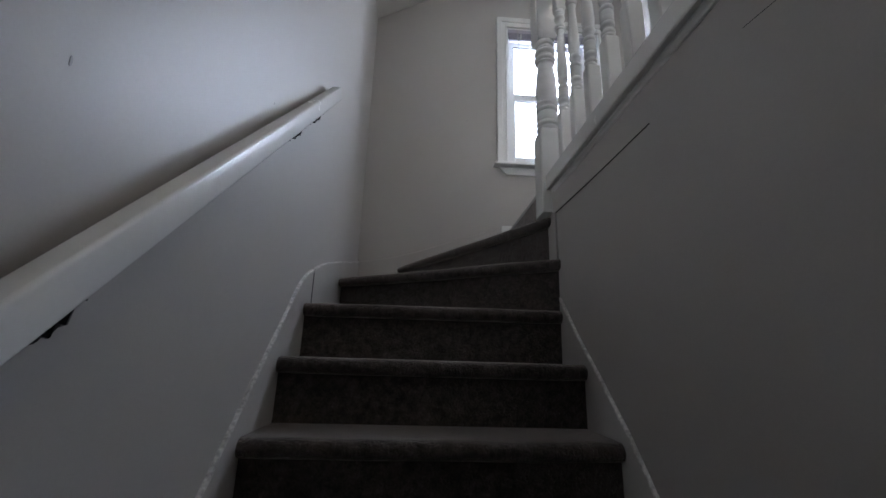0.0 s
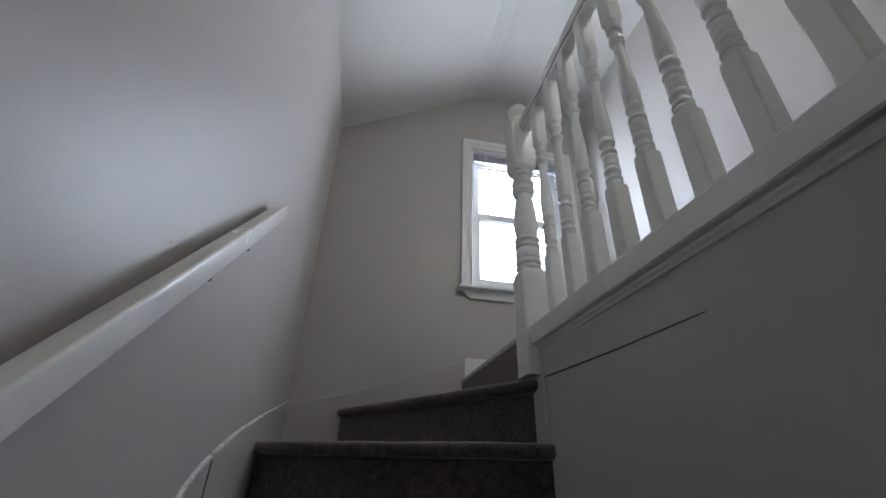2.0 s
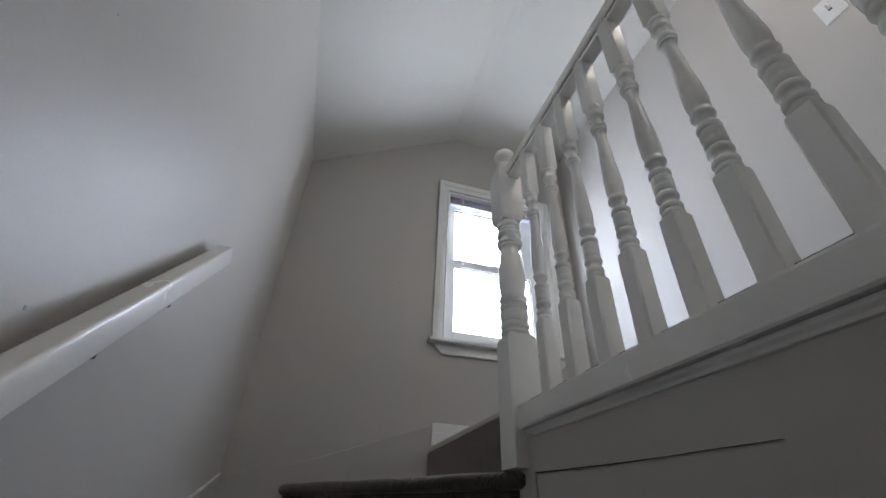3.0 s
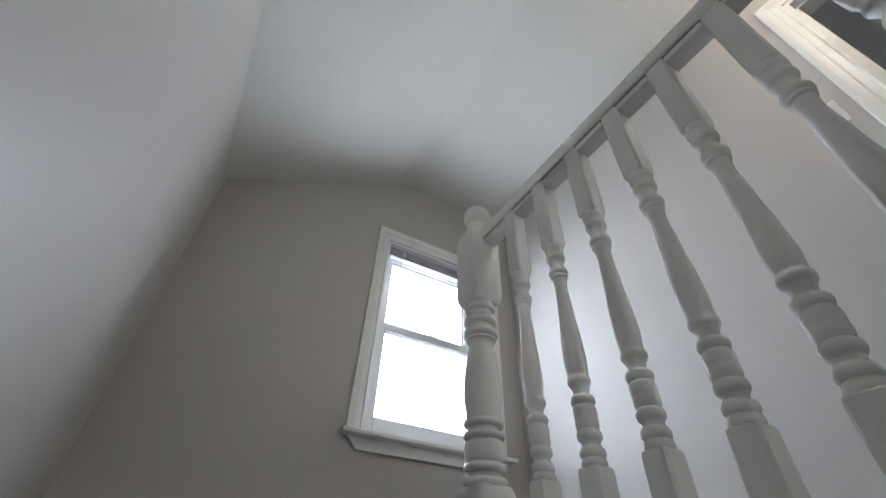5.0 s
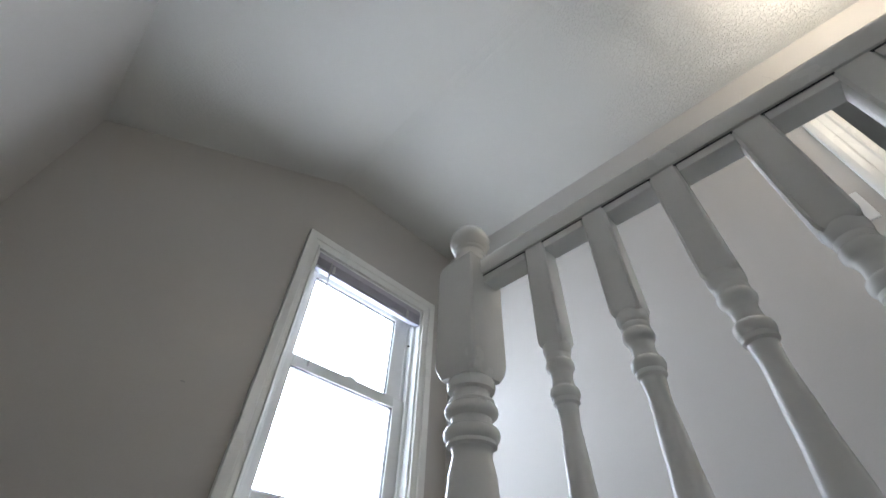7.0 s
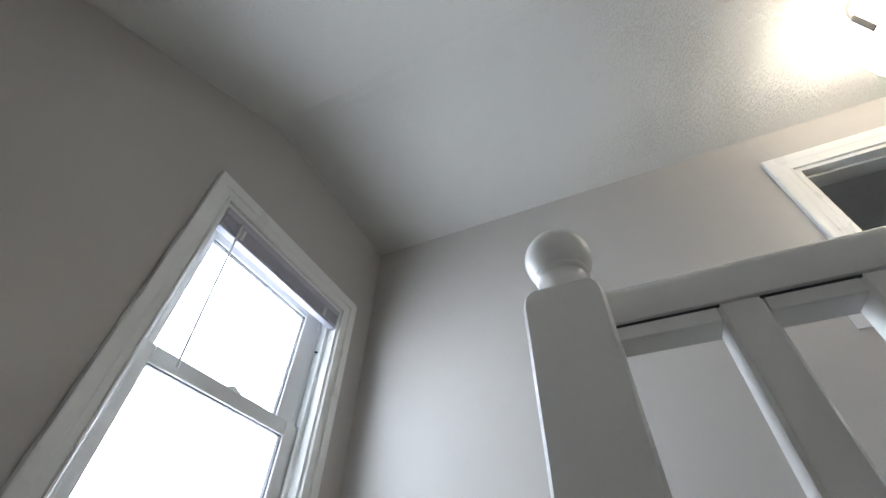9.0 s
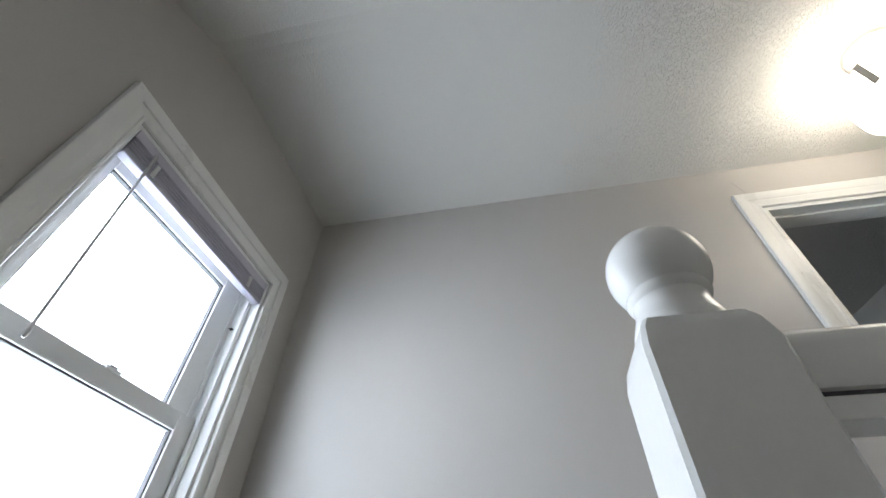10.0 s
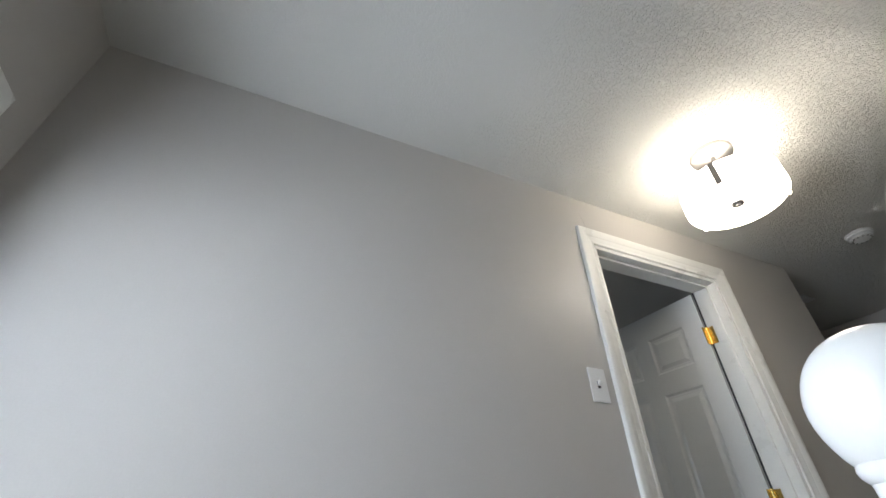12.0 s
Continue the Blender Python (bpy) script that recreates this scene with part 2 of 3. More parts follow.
structure("wall_foot", boxes(((LEFT, BACK - THICK, 0.0), (WELL + 0.11, BACK, FLOOR - 0.20))), WALL, "greige painted wall behind the stair foot")
structure("wall_well_end", boxes(((LEFT, -1.3, FLOOR - 0.2), (WELL + 0.11, -1.2, CEILING))), WALL, "greige painted wall closing the stairwell")

bm = bmesh.new()
y0, y1 = SOUTH - 0.1, END + 0.1
profile = [(LEFT - 0.1, EAVE - 0.1 * (CEILING - EAVE) / (KINK - LEFT)), (KINK - 0.10, CEILING - 0.10 * 0.54), (KINK - 0.05, CEILING - 0.024), (KINK, CEILING - 0.007), (KINK + 0.05, CEILING), (4.6, CEILING)]
outline = [(x, y0, z) for x, z in profile] + [(4.6, y0, CEILING + 0.25), (LEFT - 0.1, y0, CEILING + 0.25)]
prism(bm, outline, (0, y1 - y0, 0))
structure("ceiling", bm, CEIL, "white textured ceiling with one sloping side")


# ---- stairs ----
def nose_bar(bm, a, b, z, radius=0.022, back=0.06):
    """The rounded carpeted front edge of a tread, from a to b in plan; the step lies to the left of a -> b turned back."""
    a, b = Vector((*a, 0)), Vector((*b, 0))
    along = (b - a).normalized()
    inward = Vector((-along.y, along.x, 0))
    pts = [(back, 0.0)]
    for k in range(9):
        ang = math.pi / 2 + math.pi * k / 8
        pts.append((radius + radius * math.cos(ang), -radius + radius * math.sin(ang)))
    pts.append((back, -2 * radius))
    n = max(6, int((b - a).length / 0.03))
    rings = []
    for i in range(n + 1):
        p = a.lerp(b, i / n)
        sag = 0.0025 * noise.noise(Vector((p.x * 6, p.y * 6, z * 5)))
        pull = 0.003 * noise.noise(Vector((p.x * 9, p.y * 9, z * 7 + 3)))
        end = min(i, n - i)
        tuck = 0.003 if end == 0 else 0.0015 if end == 1 else 0.0
        rings.append([bm.verts.new(p + inward * (u + tuck + pull) + Vector((0, 0, z + sag + w * (1 - tuck * 20) - tuck * 0.5))) for u, w in pts])
    for r, s in zip(rings, rings[1:]):
        for k in range(len(pts)):
            j = (k + 1) % len(pts)
            bm.faces.new((r[k], r[j], s[j], s[k]))
    bm.faces.new(rings[0][::-1])
    bm.faces.new(rings[-1])


def step(parent, a, b, rest, index):
    """A carpeted step: nosing from a to b, the rest of its plan outline, and its number from the lower floor."""
    z = RISE * index
    bm = bmesh.new()
    nose_bar(bm, a, b, z)
    va, vb = Vector((*a, 0)), Vector((*b, 0))
    along = (vb - va).normalized()
    inward = Vector((-along.y, along.x, 0)) * 0.026
    front = [va + inward, vb + inward]
    base = z - RISE - 0.03
    prism(bm, [(p.x, p.y, base) for p in front] + [(x, y, base) for x, y in rest], (0, 0, z - 0.001 - base))
    return settle(part("step", bm, CARPET, smooth=True), parent)


stairs = empty("staircase", (0, 0, 0), "steep winding staircase covered in worn brown grey carpet", "staircase")
SL, SR = LEFT + 0.003, WELL - 0.003
NOSES = {10: THIRD, 9: 1.290, 8: 1.102}
for i in range(1, 11):
    y = NOSES.get(i, 1.100 - 0.187 * (8 - i))
    skew = {10: 0.011, 9: 0.0, 8: -0.006}.get(i, 0.0)
    lift = {10: 0.0, 9: 0.013}.get(i, 0.028)                # the lower steps are a little less steep
    back = y + 0.26 if i < 10 else y + 0.9
    step(stairs, (SL, y + skew), (SR, y - skew), [(SR, back if i < 10 else y + 0.16), (SL, back)], i + lift / RISE)
step(stairs, (SL, 2.026), (SR, 1.478), [(SR, 1.70), (0.2, END - 0.02), (SL, END - 0.02)], 11)
step(stairs, (-0.245, 2.572), (0.362, 1.560), [(WELL + 0.03, 1.62), (WELL + 0.03, END - 0.02), (-0.2, END - 0.02)], 12)
bm = bmesh.new()
prism(bm, [(0.398, 1.62, FLOOR - RISE - 0.03), (0.398, END - 0.003, FLOOR - RISE - 0.03), (0.41, END - 0.003, FLOOR - RISE - 0.03), (0.41, 1.62, FLOOR - RISE - 0.03)], (0, 0, RISE))
settle(part("top_riser", bm, CARPET), stairs)
bm = bmesh.new()
nose = [(0.455, FLOOR), (0.392, FLOOR), (0.384, FLOOR - 0.003), (0.380, FLOOR - 0.010), (0.380, FLOOR - 0.022), (0.385, FLOOR - 0.030), (0.397, FLOOR - 0.032), (0.455, FLOOR - 0.032)]
prism(bm, [(x, 1.6175, z) for x, z in nose], (0, END - 0.003 - 1.6175, 0))
settle(part("landing_nosing", bm, SKIRT, None, "worn grey painted wooden nosing at the landing edge"), stairs)


# skirting boards beside the stairs
def sweep_band(bm, line, low, depth, thick_dir):
    """A board whose top edge follows the line and which reaches low metres below it."""
    t = Vector(thick_dir) * depth
    cross = []
    for p in line:
        p = Vector(p)
        cross.append([bm.verts.new(p), bm.verts.new(p + t * 0.75), bm.verts.new(p + t + Vector((0, 0, -0.006))), bm.verts.new(p + t - Vector((0, 0, low))), bm.verts.new(p - Vector((0, 0, low)))])
    for a, b in zip(cross, cross[1:]):
        for k in range(5):
            j = (k + 1) % 5
            bm.faces.new((a[k], a[j], b[j], b[k]))
    bm.faces.new(cross[0][::-1])
    bm.faces.new(cross[-1])


def skirting(name, line, low, depth, side, label):
    """A skirting board with a thin chipped white edge along its top."""
    bm = bmesh.new()
    sweep_band(bm, line, low, depth, side)
    structure(name, bm, SKIRT, label)
    bm = bmesh.new()
    fine = []
    for a, b in zip(line, line[1:]):
        a, b = Vector(a), Vector(b)
        n = max(1, int((b - a).length / 0.012))
        fine += [a.lerp(b, k / n) for k in range(n)]
    fine.append(Vector(line[-1]))
    out = Vector(side)
    edge = [p + Vector((0, 0, 0.0035 + 0.0015 * noise.noise(p * 40))) for p in fine]
    rings = []
    for p in edge:
        w = depth + 0.0015 + 0.0012 * noise.noise(p * 55)
        h = 0.007 + 0.003 * noise.noise(p * 33)
        rings.append([bm.verts.new(p), bm.verts.new(p + out * w * 0.8), bm.verts.new(p + out * w + Vector((0, 0, -0.003))), bm.verts.new(p + out * w - Vector((0, 0, h))), bm.verts.new(p - Vector((0, 0, h)))])
    for a, b in zip(rings, rings[1:]):
        for k in range(5):
            m = (k + 1) % 5
            bm.faces.new((a[k], a[m], b[m], b[k]))
    bm.faces.new(rings[0][::-1])
    bm.faces.new(rings[-1])
    structure("trim", bm, CHIPPED, "chipped white paint edge of the skirting board")


skirting("baseboard_stairs", [(LEFT, -0.3, 0.16), (LEFT, 0.958, 1.392), (LEFT, 1.187, 1.624), (LEFT, 1.322, 1.756), (LEFT, 1.40, 1.836), (LEFT, 1.44, 1.872), (LEFT, 1.50, 1.910), (LEFT, 1.572, 1.940)], 0.26, 0.008, (1, 0, 0), "grey painted skirting board beside the steps")
skirting("baseboard_winder_left", [(LEFT, 1.583, 1.944), (LEFT, 1.68, 1.980), (LEFT, 1.778, 2.010), (LEFT, 2.05, 2.078), (LEFT, 2.352, 2.146), (LEFT, END, 2.206)], 0.28, 0.008, (1, 0, 0), "painted skirting board beside the winders")
bm = bmesh.new()
sweep_band(bm, [(0.39, END, 2.465), (0.235, END, 2.412), (0.017, END, 2.336), (-0.135, END, 2.282), (-0.305, END, 2.235), (LEFT + 0.008, END, 2.206)], 0.32, 0.012, (0, -1, 0))
structure("baseboard_winder_end", bm, WALL, "painted skirting board beside the winders")
skirting("baseboard_well", [(WELL, -0.3, 0.10), (WELL, 1.005, 1.408), (WELL, 1.088, 1.496), (WELL, 1.22, 1.614), (WELL, 1.36, 1.732), (WELL, 1.492, 1.862)], 0.24, 0.007, (-1, 0, 0), "grey painted skirting board on the low wall")
# dark wedge fills the skirting joint to paint the shade inside it
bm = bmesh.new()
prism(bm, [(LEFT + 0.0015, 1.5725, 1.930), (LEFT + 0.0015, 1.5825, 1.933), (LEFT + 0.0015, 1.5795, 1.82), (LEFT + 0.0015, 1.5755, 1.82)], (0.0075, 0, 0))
structure("trim_gap_shade", bm, GASKET_GAP_SHADE, "dark wedge standing for shade in the joint between two skirting boards")
structure("trim_corner", boxes(((WELL - 0.006, 1.505, RISE * 11 + 0.001), (WELL + 0.001, 1.523, 2.266)), bevel=0.002), SKIRT, "narrow painted corner strip under the newel post")
bm = boxes(((0.398, END - 0.012, FLOOR + 0.002), (1.30, END, FLOOR + 0.113)), ((0.395, END - 0.017, FLOOR + 0.002), (1.30, END - 0.001, FLOOR + 0.07)), bevel=0.002)
structure("baseboard", bm, TRIM, "white moulded baseboard on the upper floor")
bm = bmesh.new()
prism(bm, [(WELL + 0.01, 0.86, 2.158), (WELL + 0.0005, 0.86, 2.157), (WELL - 0.0040, 1.10, 2.160), (WELL - 0.0050, 1.525, 2.173), (WELL + 0.01, 1.525, 2.173)], (0, 0, 0.078))
structure("trim_panel", bm, WALL, "painted board below the balustrade cap, with an open joint under it")

# a short wall crack, then a dark sliver painting the shade line under the board
bm = bmesh.new()
prism(bm, [(WELL + 0.0002, 0.640, 2.163), (WELL + 0.0002, 0.586, 2.156), (WELL + 0.0002, 0.500, 2.149), (WELL + 0.0002, 0.500, 2.1482), (WELL + 0.0002, 0.586, 2.1548), (WELL + 0.0002, 0.640, 2.162)], (-0.0006, 0, 0))
prism(bm, [(WELL + 0.001, 0.90, 2.1576), (WELL + 0.001, 1.20, 2.1625), (WELL + 0.001, 1.503, 2.1725), (WELL + 0.001, 1.503, 2.1702), (WELL + 0.001, 1.20, 2.1613), (WELL + 0.001, 0.90, 2.1574)], (-0.0040, 0, 0))
structure("trim_crack_and_shade", bm, GASKET_GAP_SHADE, "thin crack in the paint of the low wall and a dark sliver for shade under the board")


# ---- window ----
GL, GR = 0.511, 1.044
window = tagged(new("window_1"), "white vinyl double-hung window with a raised blind above pale daylight", "window", kind="structure")
window.location = (0.78, END, OPEN_B)


def win(name, bm, mat, label="", smooth=False):
    return settle(part(name, bm, mat, None, label, smooth), window)


def mitred(bm, corners, outward, face, width, depth, shape):
    """Casing that runs round corners with mitres. corners: inner line; outward: offset way at each corner."""
    rings = []
    for c, o in zip(corners, outward):
        c, o = Vector(c), Vector(o)
        rings.append([bm.verts.new(c + o * width * u + Vector(face) * depth * v) for u, v in shape])
    for a, b in zip(rings, rings[1:]):
        for k in range(len(shape)):
            j = (k + 1) % len(shape)
            bm.faces.new((a[k], a[j], b[j], b[k]))
    bm.faces.new(rings[0][::-1])
    bm.faces.new(rings[-1])
    return bm


FLAT = [(0, 0), (0, 0.45), (0.03, 0.58), (0.12, 0.62), (0.15, 0.42), (0.19, 0.42), (0.42, 0.60), (0.47, 0.60), (0.50, 0.86), (0.56, 0.92), (0.94, 1.0), (0.99, 0.96), (1.0, 0.88), (1.0, 0)]
COLONIAL = [(0, 0), (0, 0.42), (0.03, 0.52), (0.08, 0.52), (0.12, 0.42), (0.17, 0.42), (0.40, 0.62), (0.46, 0.62), (0.50, 0.74), (0.60, 0.86), (0.74, 0.98), (0.90, 1.0), (0.97, 0.94), (1.0, 0.80), (1.0, 0)]

stool_top = 2.902
bm = bmesh.new()
mitred(bm, [(OPEN_L, END, stool_top), (OPEN_L, END, OPEN_T), (OPEN_R, END, OPEN_T), (OPEN_R, END, stool_top)],
       [(-1, 0, 0), (-1, 0, 1), (1, 0, 1), (1, 0, 0)], (0, -1, 0), 0.074, 0.020, FLAT)
win("casing", bm, TRIM, "white painted casing boards")
win("sill", boxes(((0.347, 2.540, stool_top - 0.020), (1.242, END + 0.03, stool_top)), bevel=0.005), TRIM, "white painted window stool")
bm = bmesh.new()
prism(bm, [(0.380, END, stool_top - 0.020), (1.209, END, stool_top - 0.020), (1.160, END, stool_top - 0.068), (0.430, END, stool_top - 0.072)], (0, -0.018, 0))
win("apron", bm, TRIM, "white apron board with slanted ends")

jamb = 0.022
win("frame", boxes(((OPEN_L, END + 0.001, stool_top), (OPEN_L + 0.012, END + OUT, OPEN_T)), ((OPEN_R - 0.012, END + 0.001, stool_top), (OPEN_R, END + OUT, OPEN_T)),
                   ((OPEN_L + 0.012, END + 0.001, OPEN_T - 0.012), (OPEN_R - 0.012, END + OUT, OPEN_T)),
                   ((OPEN_L + 0.012, END + 0.025, stool_top - 0.01), (OPEN_R - 0.012, END + OUT, stool_top + 0.022)),
                   ((OPEN_L + 0.012, END + 0.035, stool_top + 0.022), (OPEN_L + 0.030, END + 0.048, OPEN_T - 0.012)), ((OPEN_R - 0.030, END + 0.035, stool_top + 0.022), (OPEN_R - 0.012, END + 0.048, OPEN_T - 0.012)),
                   ((OPEN_L + 0.012, END + 0.083, stool_top + 0.022), (OPEN_L + 0.030, END + 0.090, OPEN_T - 0.012)), ((OPEN_R - 0.030, END + 0.083, stool_top + 0.022), (OPEN_R - 0.012, END + 0.090, OPEN_T - 0.012)),
                   ((OPEN_L + 0.012, END + 0.118, stool_top + 0.022), (OPEN_L + 0.045, END + OUT, OPEN_T - 0.012)), ((OPEN_R - 0.045, END + 0.118, stool_top + 0.022), (OPEN_R - 0.012, END + OUT, OPEN_T - 0.012)), bevel=0.0015), SASH, "white vinyl frame with side tracks")


def sash(y, l, r, b, t, gl, gr, gb, gt, name):
    d = 0.030
    holder = win(name, boxes(((l, y, b), (gl, y + d, t)), ((gr, y, b), (r, y + d, t)), ((gl, y, b), (gr, y + d, gb)), ((gl, y, gt), (gr, y + d, t)), bevel=0.003), SASH, "white vinyl sash")
    rim = boxes(((gl - 0.001, y + 0.007, gb), (gl + 0.004, y + d - 0.006, gt)), ((gr - 0.004, y + 0.007, gb), (gr + 0.001, y + d - 0.006, gt)),
                ((gl, y + 0.007, gt - 0.004), (gr, y + d - 0.006, gt + 0.001)), ((gl, y + 0.007, gb - 0.001), (gr, y + d - 0.006, gb + 0.004)))
    settle(part("gasket", rim, GASKET_GAP_SHADE, None, "dark glazing gasket"), window)
    pane = win("pane", boxes(((gl + 0.001, y + 0.013, gb + 0.001), (gr - 0.001, y + 0.017, gt - 0.001))), GLASS, "clear window pane")
    pane.visible_shadow = False
    return holder


sash(END + 0.052, OPEN_L + 0.022, OPEN_R - 0.022, stool_top + 0.024, 3.487, GL, GR, 2.993, 3.438, "lower_sash")
sash(END + 0.086, OPEN_L + 0.026, OPEN_R - 0.026, 3.446, 3.9915, GL + 0.005, GR - 0.024, 3.498, 3.922, "upper_sash")
win("sash_lock", boxes(((0.775, END + 0.060, 3.487), (0.825, END + 0.080, 3.497)), ((0.785, END + 0.058, 3.497), (0.810, END + 0.070, 3.501)), bevel=0.002), SASH, "small white sash lock")
win("tilt_latch", boxes(((OPEN_R - 0.026, END + 0.064, 3.800), (OPEN_R - 0.014, END + 0.076, 3.803))), GASKET_GAP_SHADE, "small dark jamb clip")

# blind drawn up under the head of the window
blind = empty("window_blind", (0.78, END + 0.02, 3.99), "lilac white slatted blind, fully raised, in the head of the window", "blind")
BL, BR = 0.460, 1.118


def bl(name, bm, mat, label="", smooth=False):
    return settle(part(name, bm, mat, None, label, smooth), blind)


bl("headrail", boxes(((BL, END + 0.002, 3.962), (BR, END + 0.030, 3.992)), bevel=0.002), SLAT, "lilac metal headrail")
for k in range(8):
    z = 3.955 - k * 0.0053
    slat = boxes(((BL + 0.004, END + 0.001 + 0.002 * (k % 2), z), (BR - 0.004, END + 0.029, z + 0.0022)))
    bl("slat", slat, SLAT)
bl("bottom_rail", boxes(((BL + 0.002, END + 0.001, 3.900), (BR - 0.002, END + 0.031, 3.916)), bevel=0.003), BLINDRAIL, "white bottom rail")
for x in (0.545, 1.02):
    bl("ladder_clip", boxes(((x, END - 0.003, 3.912), (x + 0.012, END + 0.004, 3.955)), bevel=0.001), CORD, "white ladder clip")
bm = bmesh.new()
tube(bm, [(0.527, END - 0.004, 3.968), (0.528, END - 0.006, 3.955), (0.533, END - 0.002, 3.88)], 0.0045, 8)
tube(bm, [(0.533, END - 0.002, 3.885), (0.543, END + 0.001, 3.70), (0.5585, END + 0.004, 3.445)], 0.0034, 8)
lathe(bm, [(0.003, 3.432), (0.005, 3.436), (0.005, 3.448), (0.003, 3.452)], (0.5585, END + 0.004), 10)
bl("tilt_wand", bm, WAND, "thin clear tilt wand", True)

# ---- balustrade ----
NX, NY, HALF = 0.3735, 1.5785, 0.0445
BX = 0.3825
CAP = 2.329
RAIL_Z = 3.1600
rail_thing = empty("balustrade", (NX, 0.3, FLOOR), "glossy white painted balustrade with turned balusters on a capped low wall", "railing")


def bal(name, bm, mat, label="", smooth=True, parent=None):
    ob = part(name, bm, mat, None, label, smooth)
    return settle(ob, rail_thing)


def turned(bm, centre, half, base, block, top_block, top, profile, steps=24, tip=0.018, crown=False, swell=1.0):
    """A turned post: square block, turned length, square block; block ends are cut to points at the turning."""
    cx, cy = centre

    def square(z0, z1, chamfer_low, chamfer_high):
        levels = [(z0 + (0.0 if not chamfer_low else 0.0), half * (0.72 if chamfer_low else 1)), ]
        zs = []
        if chamfer_low:
            zs += [(z0, 0.80), (z0 + tip * 0.5, 0.94), (z0 + tip, 1.0)]
        else:
            zs += [(z0, 1.0)]
        if chamfer_high:
            zs += [(z1 - tip, 1.0), (z1 - tip * 0.4, 0.93), (z1, 0.80 if crown else 0.70)]
        else:
            zs += [(z1, 1.0)]
        c = 0.0035 / half
        ring = [(1, 1 - c), (1 - c, 1), (-1 + c, 1), (-1, 1 - c), (-1, -1 + c), (-1 + c, -1), (1 - c, -1), (1, -1 + c)]
        rings = [[bm.verts.new((cx + half * s * u, cy + half * s * v, z)) for u, v in ring] for z, s in zs]
        for a, b in zip(rings, rings[1:]):
            for k in range(8):
                j = (k + 1) % 8
                bm.faces.new((a[k], a[j], b[j], b[k]))
        bm.faces.new(rings[0][::-1])
        bm.faces.new(rings[-1])

    square(base, block, False, True)
    square(top_block, top, True, crown)
    span = top_block - block
    lathe(bm, [(half * r * swell, block - 0.004 + (span + 0.008) * u) for u, r in profile], centre, steps)


def turning(core, beads, steps=150):
    """A turned outline: a core of (height, radius), smoothly joined, with round beads (middle, half height, radius, depth) that meet it in creases."""
    out = []
    for n in range(steps + 1):
        u = n / steps
        for (a, ra), (b, rb) in zip(core, core[1:]):
            if a <= u <= b:
                w = (u - a) / (b - a)
                r = ra + (rb - ra) * w * w * (3 - 2 * w)
        for mid, half, top, deep in beads:
            if abs(u - mid) < half:
                r = max(r, top - deep * (1 - math.sqrt(1 - ((u - mid) / half) ** 2)))
        out.append((u, r))
    return out


TURNING = turning([(0.0, 0.78), (0.033, 0.80), (0.075, 0.70), (0.105, 0.82), (0.135, 0.80), (0.210, 0.80), (0.262, 0.64), (0.290, 0.78), (0.322, 0.84), (0.395, 0.975), (0.470, 0.92), (0.606, 0.745), (0.745, 0.61), (0.795, 0.70), (0.850, 0.74), (0.878, 0.70), (0.905, 0.78), (1.0, 0.80)],
                  [(0.016, 0.015, 0.95, 0.16), (0.050, 0.017, 0.98, 0.18), (0.108, 0.017, 0.98, 0.18), (0.152, 0.020, 0.92, 0.10), (0.188, 0.024, 0.94, 0.12), (0.232, 0.016, 0.99, 0.18), (0.306, 0.016, 0.98, 0.16),
                   (0.806, 0.011, 0.87, 0.12), (0.832, 0.019, 0.98, 0.20), (0.923, 0.018, 0.98, 0.18), (0.953, 0.010, 0.90, 0.12), (0.985, 0.022, 1.00, 0.14)])
NEWEL = turning([(0.0, 0.80), (0.050, 0.72), (0.080, 0.80), (0.112, 0.82), (0.205, 0.80), (0.256, 0.68), (0.285, 0.82), (0.330, 0.86), (0.430, 0.97), (0.540, 0.925), (0.640, 0.81), (0.722, 0.67), (0.765, 0.80), (0.830, 0.72), (0.880, 0.76), (0.935, 0.68), (1.0, 0.76)],
                [(0.026, 0.020, 1.00, 0.20), (0.082, 0.022, 1.00, 0.16), (0.156, 0.048, 0.97, 0.14), (0.228, 0.018, 1.00, 0.18), (0.287, 0.018, 1.00, 0.16),
                 (0.752, 0.012, 0.86, 0.10), (0.785, 0.024, 0.98, 0.18), (0.868, 0.022, 0.96, 0.18), (0.902, 0.010, 0.84, 0.10), (0.965, 0.024, 0.90, 0.12)])

bm = bmesh.new()
turned(bm, (NX, NY), HALF, FLOOR - RISE + 0.001, 2.537, 2.958, 3.214, NEWEL, 36, 0.026, True)
newel = bal("newel_post", bm, RAILPAINT, "white turned newel post with square blocks")
bm = bmesh.new()
BR_, BZ = 0.0432, 3.282
lathe(bm, [(HALF * 0.84, 3.2115), (HALF * 0.84, 3.218), (HALF * 0.78, 3.226), (0.0316, 3.234), (0.0304, 3.240), (0.0306, 3.246), (0.0335, 3.249), (0.0345, 3.252), (0.0335, 3.2555)] +
      [(BR_ * math.sin(a), BZ - BR_ * math.cos(a)) for a in [0.84 + 0.142 * k for k in range(16)]] + [(0.002, BZ + BR_)], (NX + 0.001, NY - 0.002), 40)
ball = part("ball_cap", bm, RAILPAINT, None, "white wooden ball on the newel post", True)
ball.parent = newel

STEP_Y = 0.1165
COUNT = 20
FIRST = 1.417                                # middle of the first baluster
bm = bmesh.new()
turned(bm, (0, 0), 0.0203, CAP - 0.002, 2.525, 2.961, RAIL_Z, TURNING, 24, 0.008, False, 1.02)
first = bal("baluster", bm, RAILPAINT)
first.parent = rail_thing
first.matrix_parent_inverse = Matrix.Translation(-rail_thing.location)
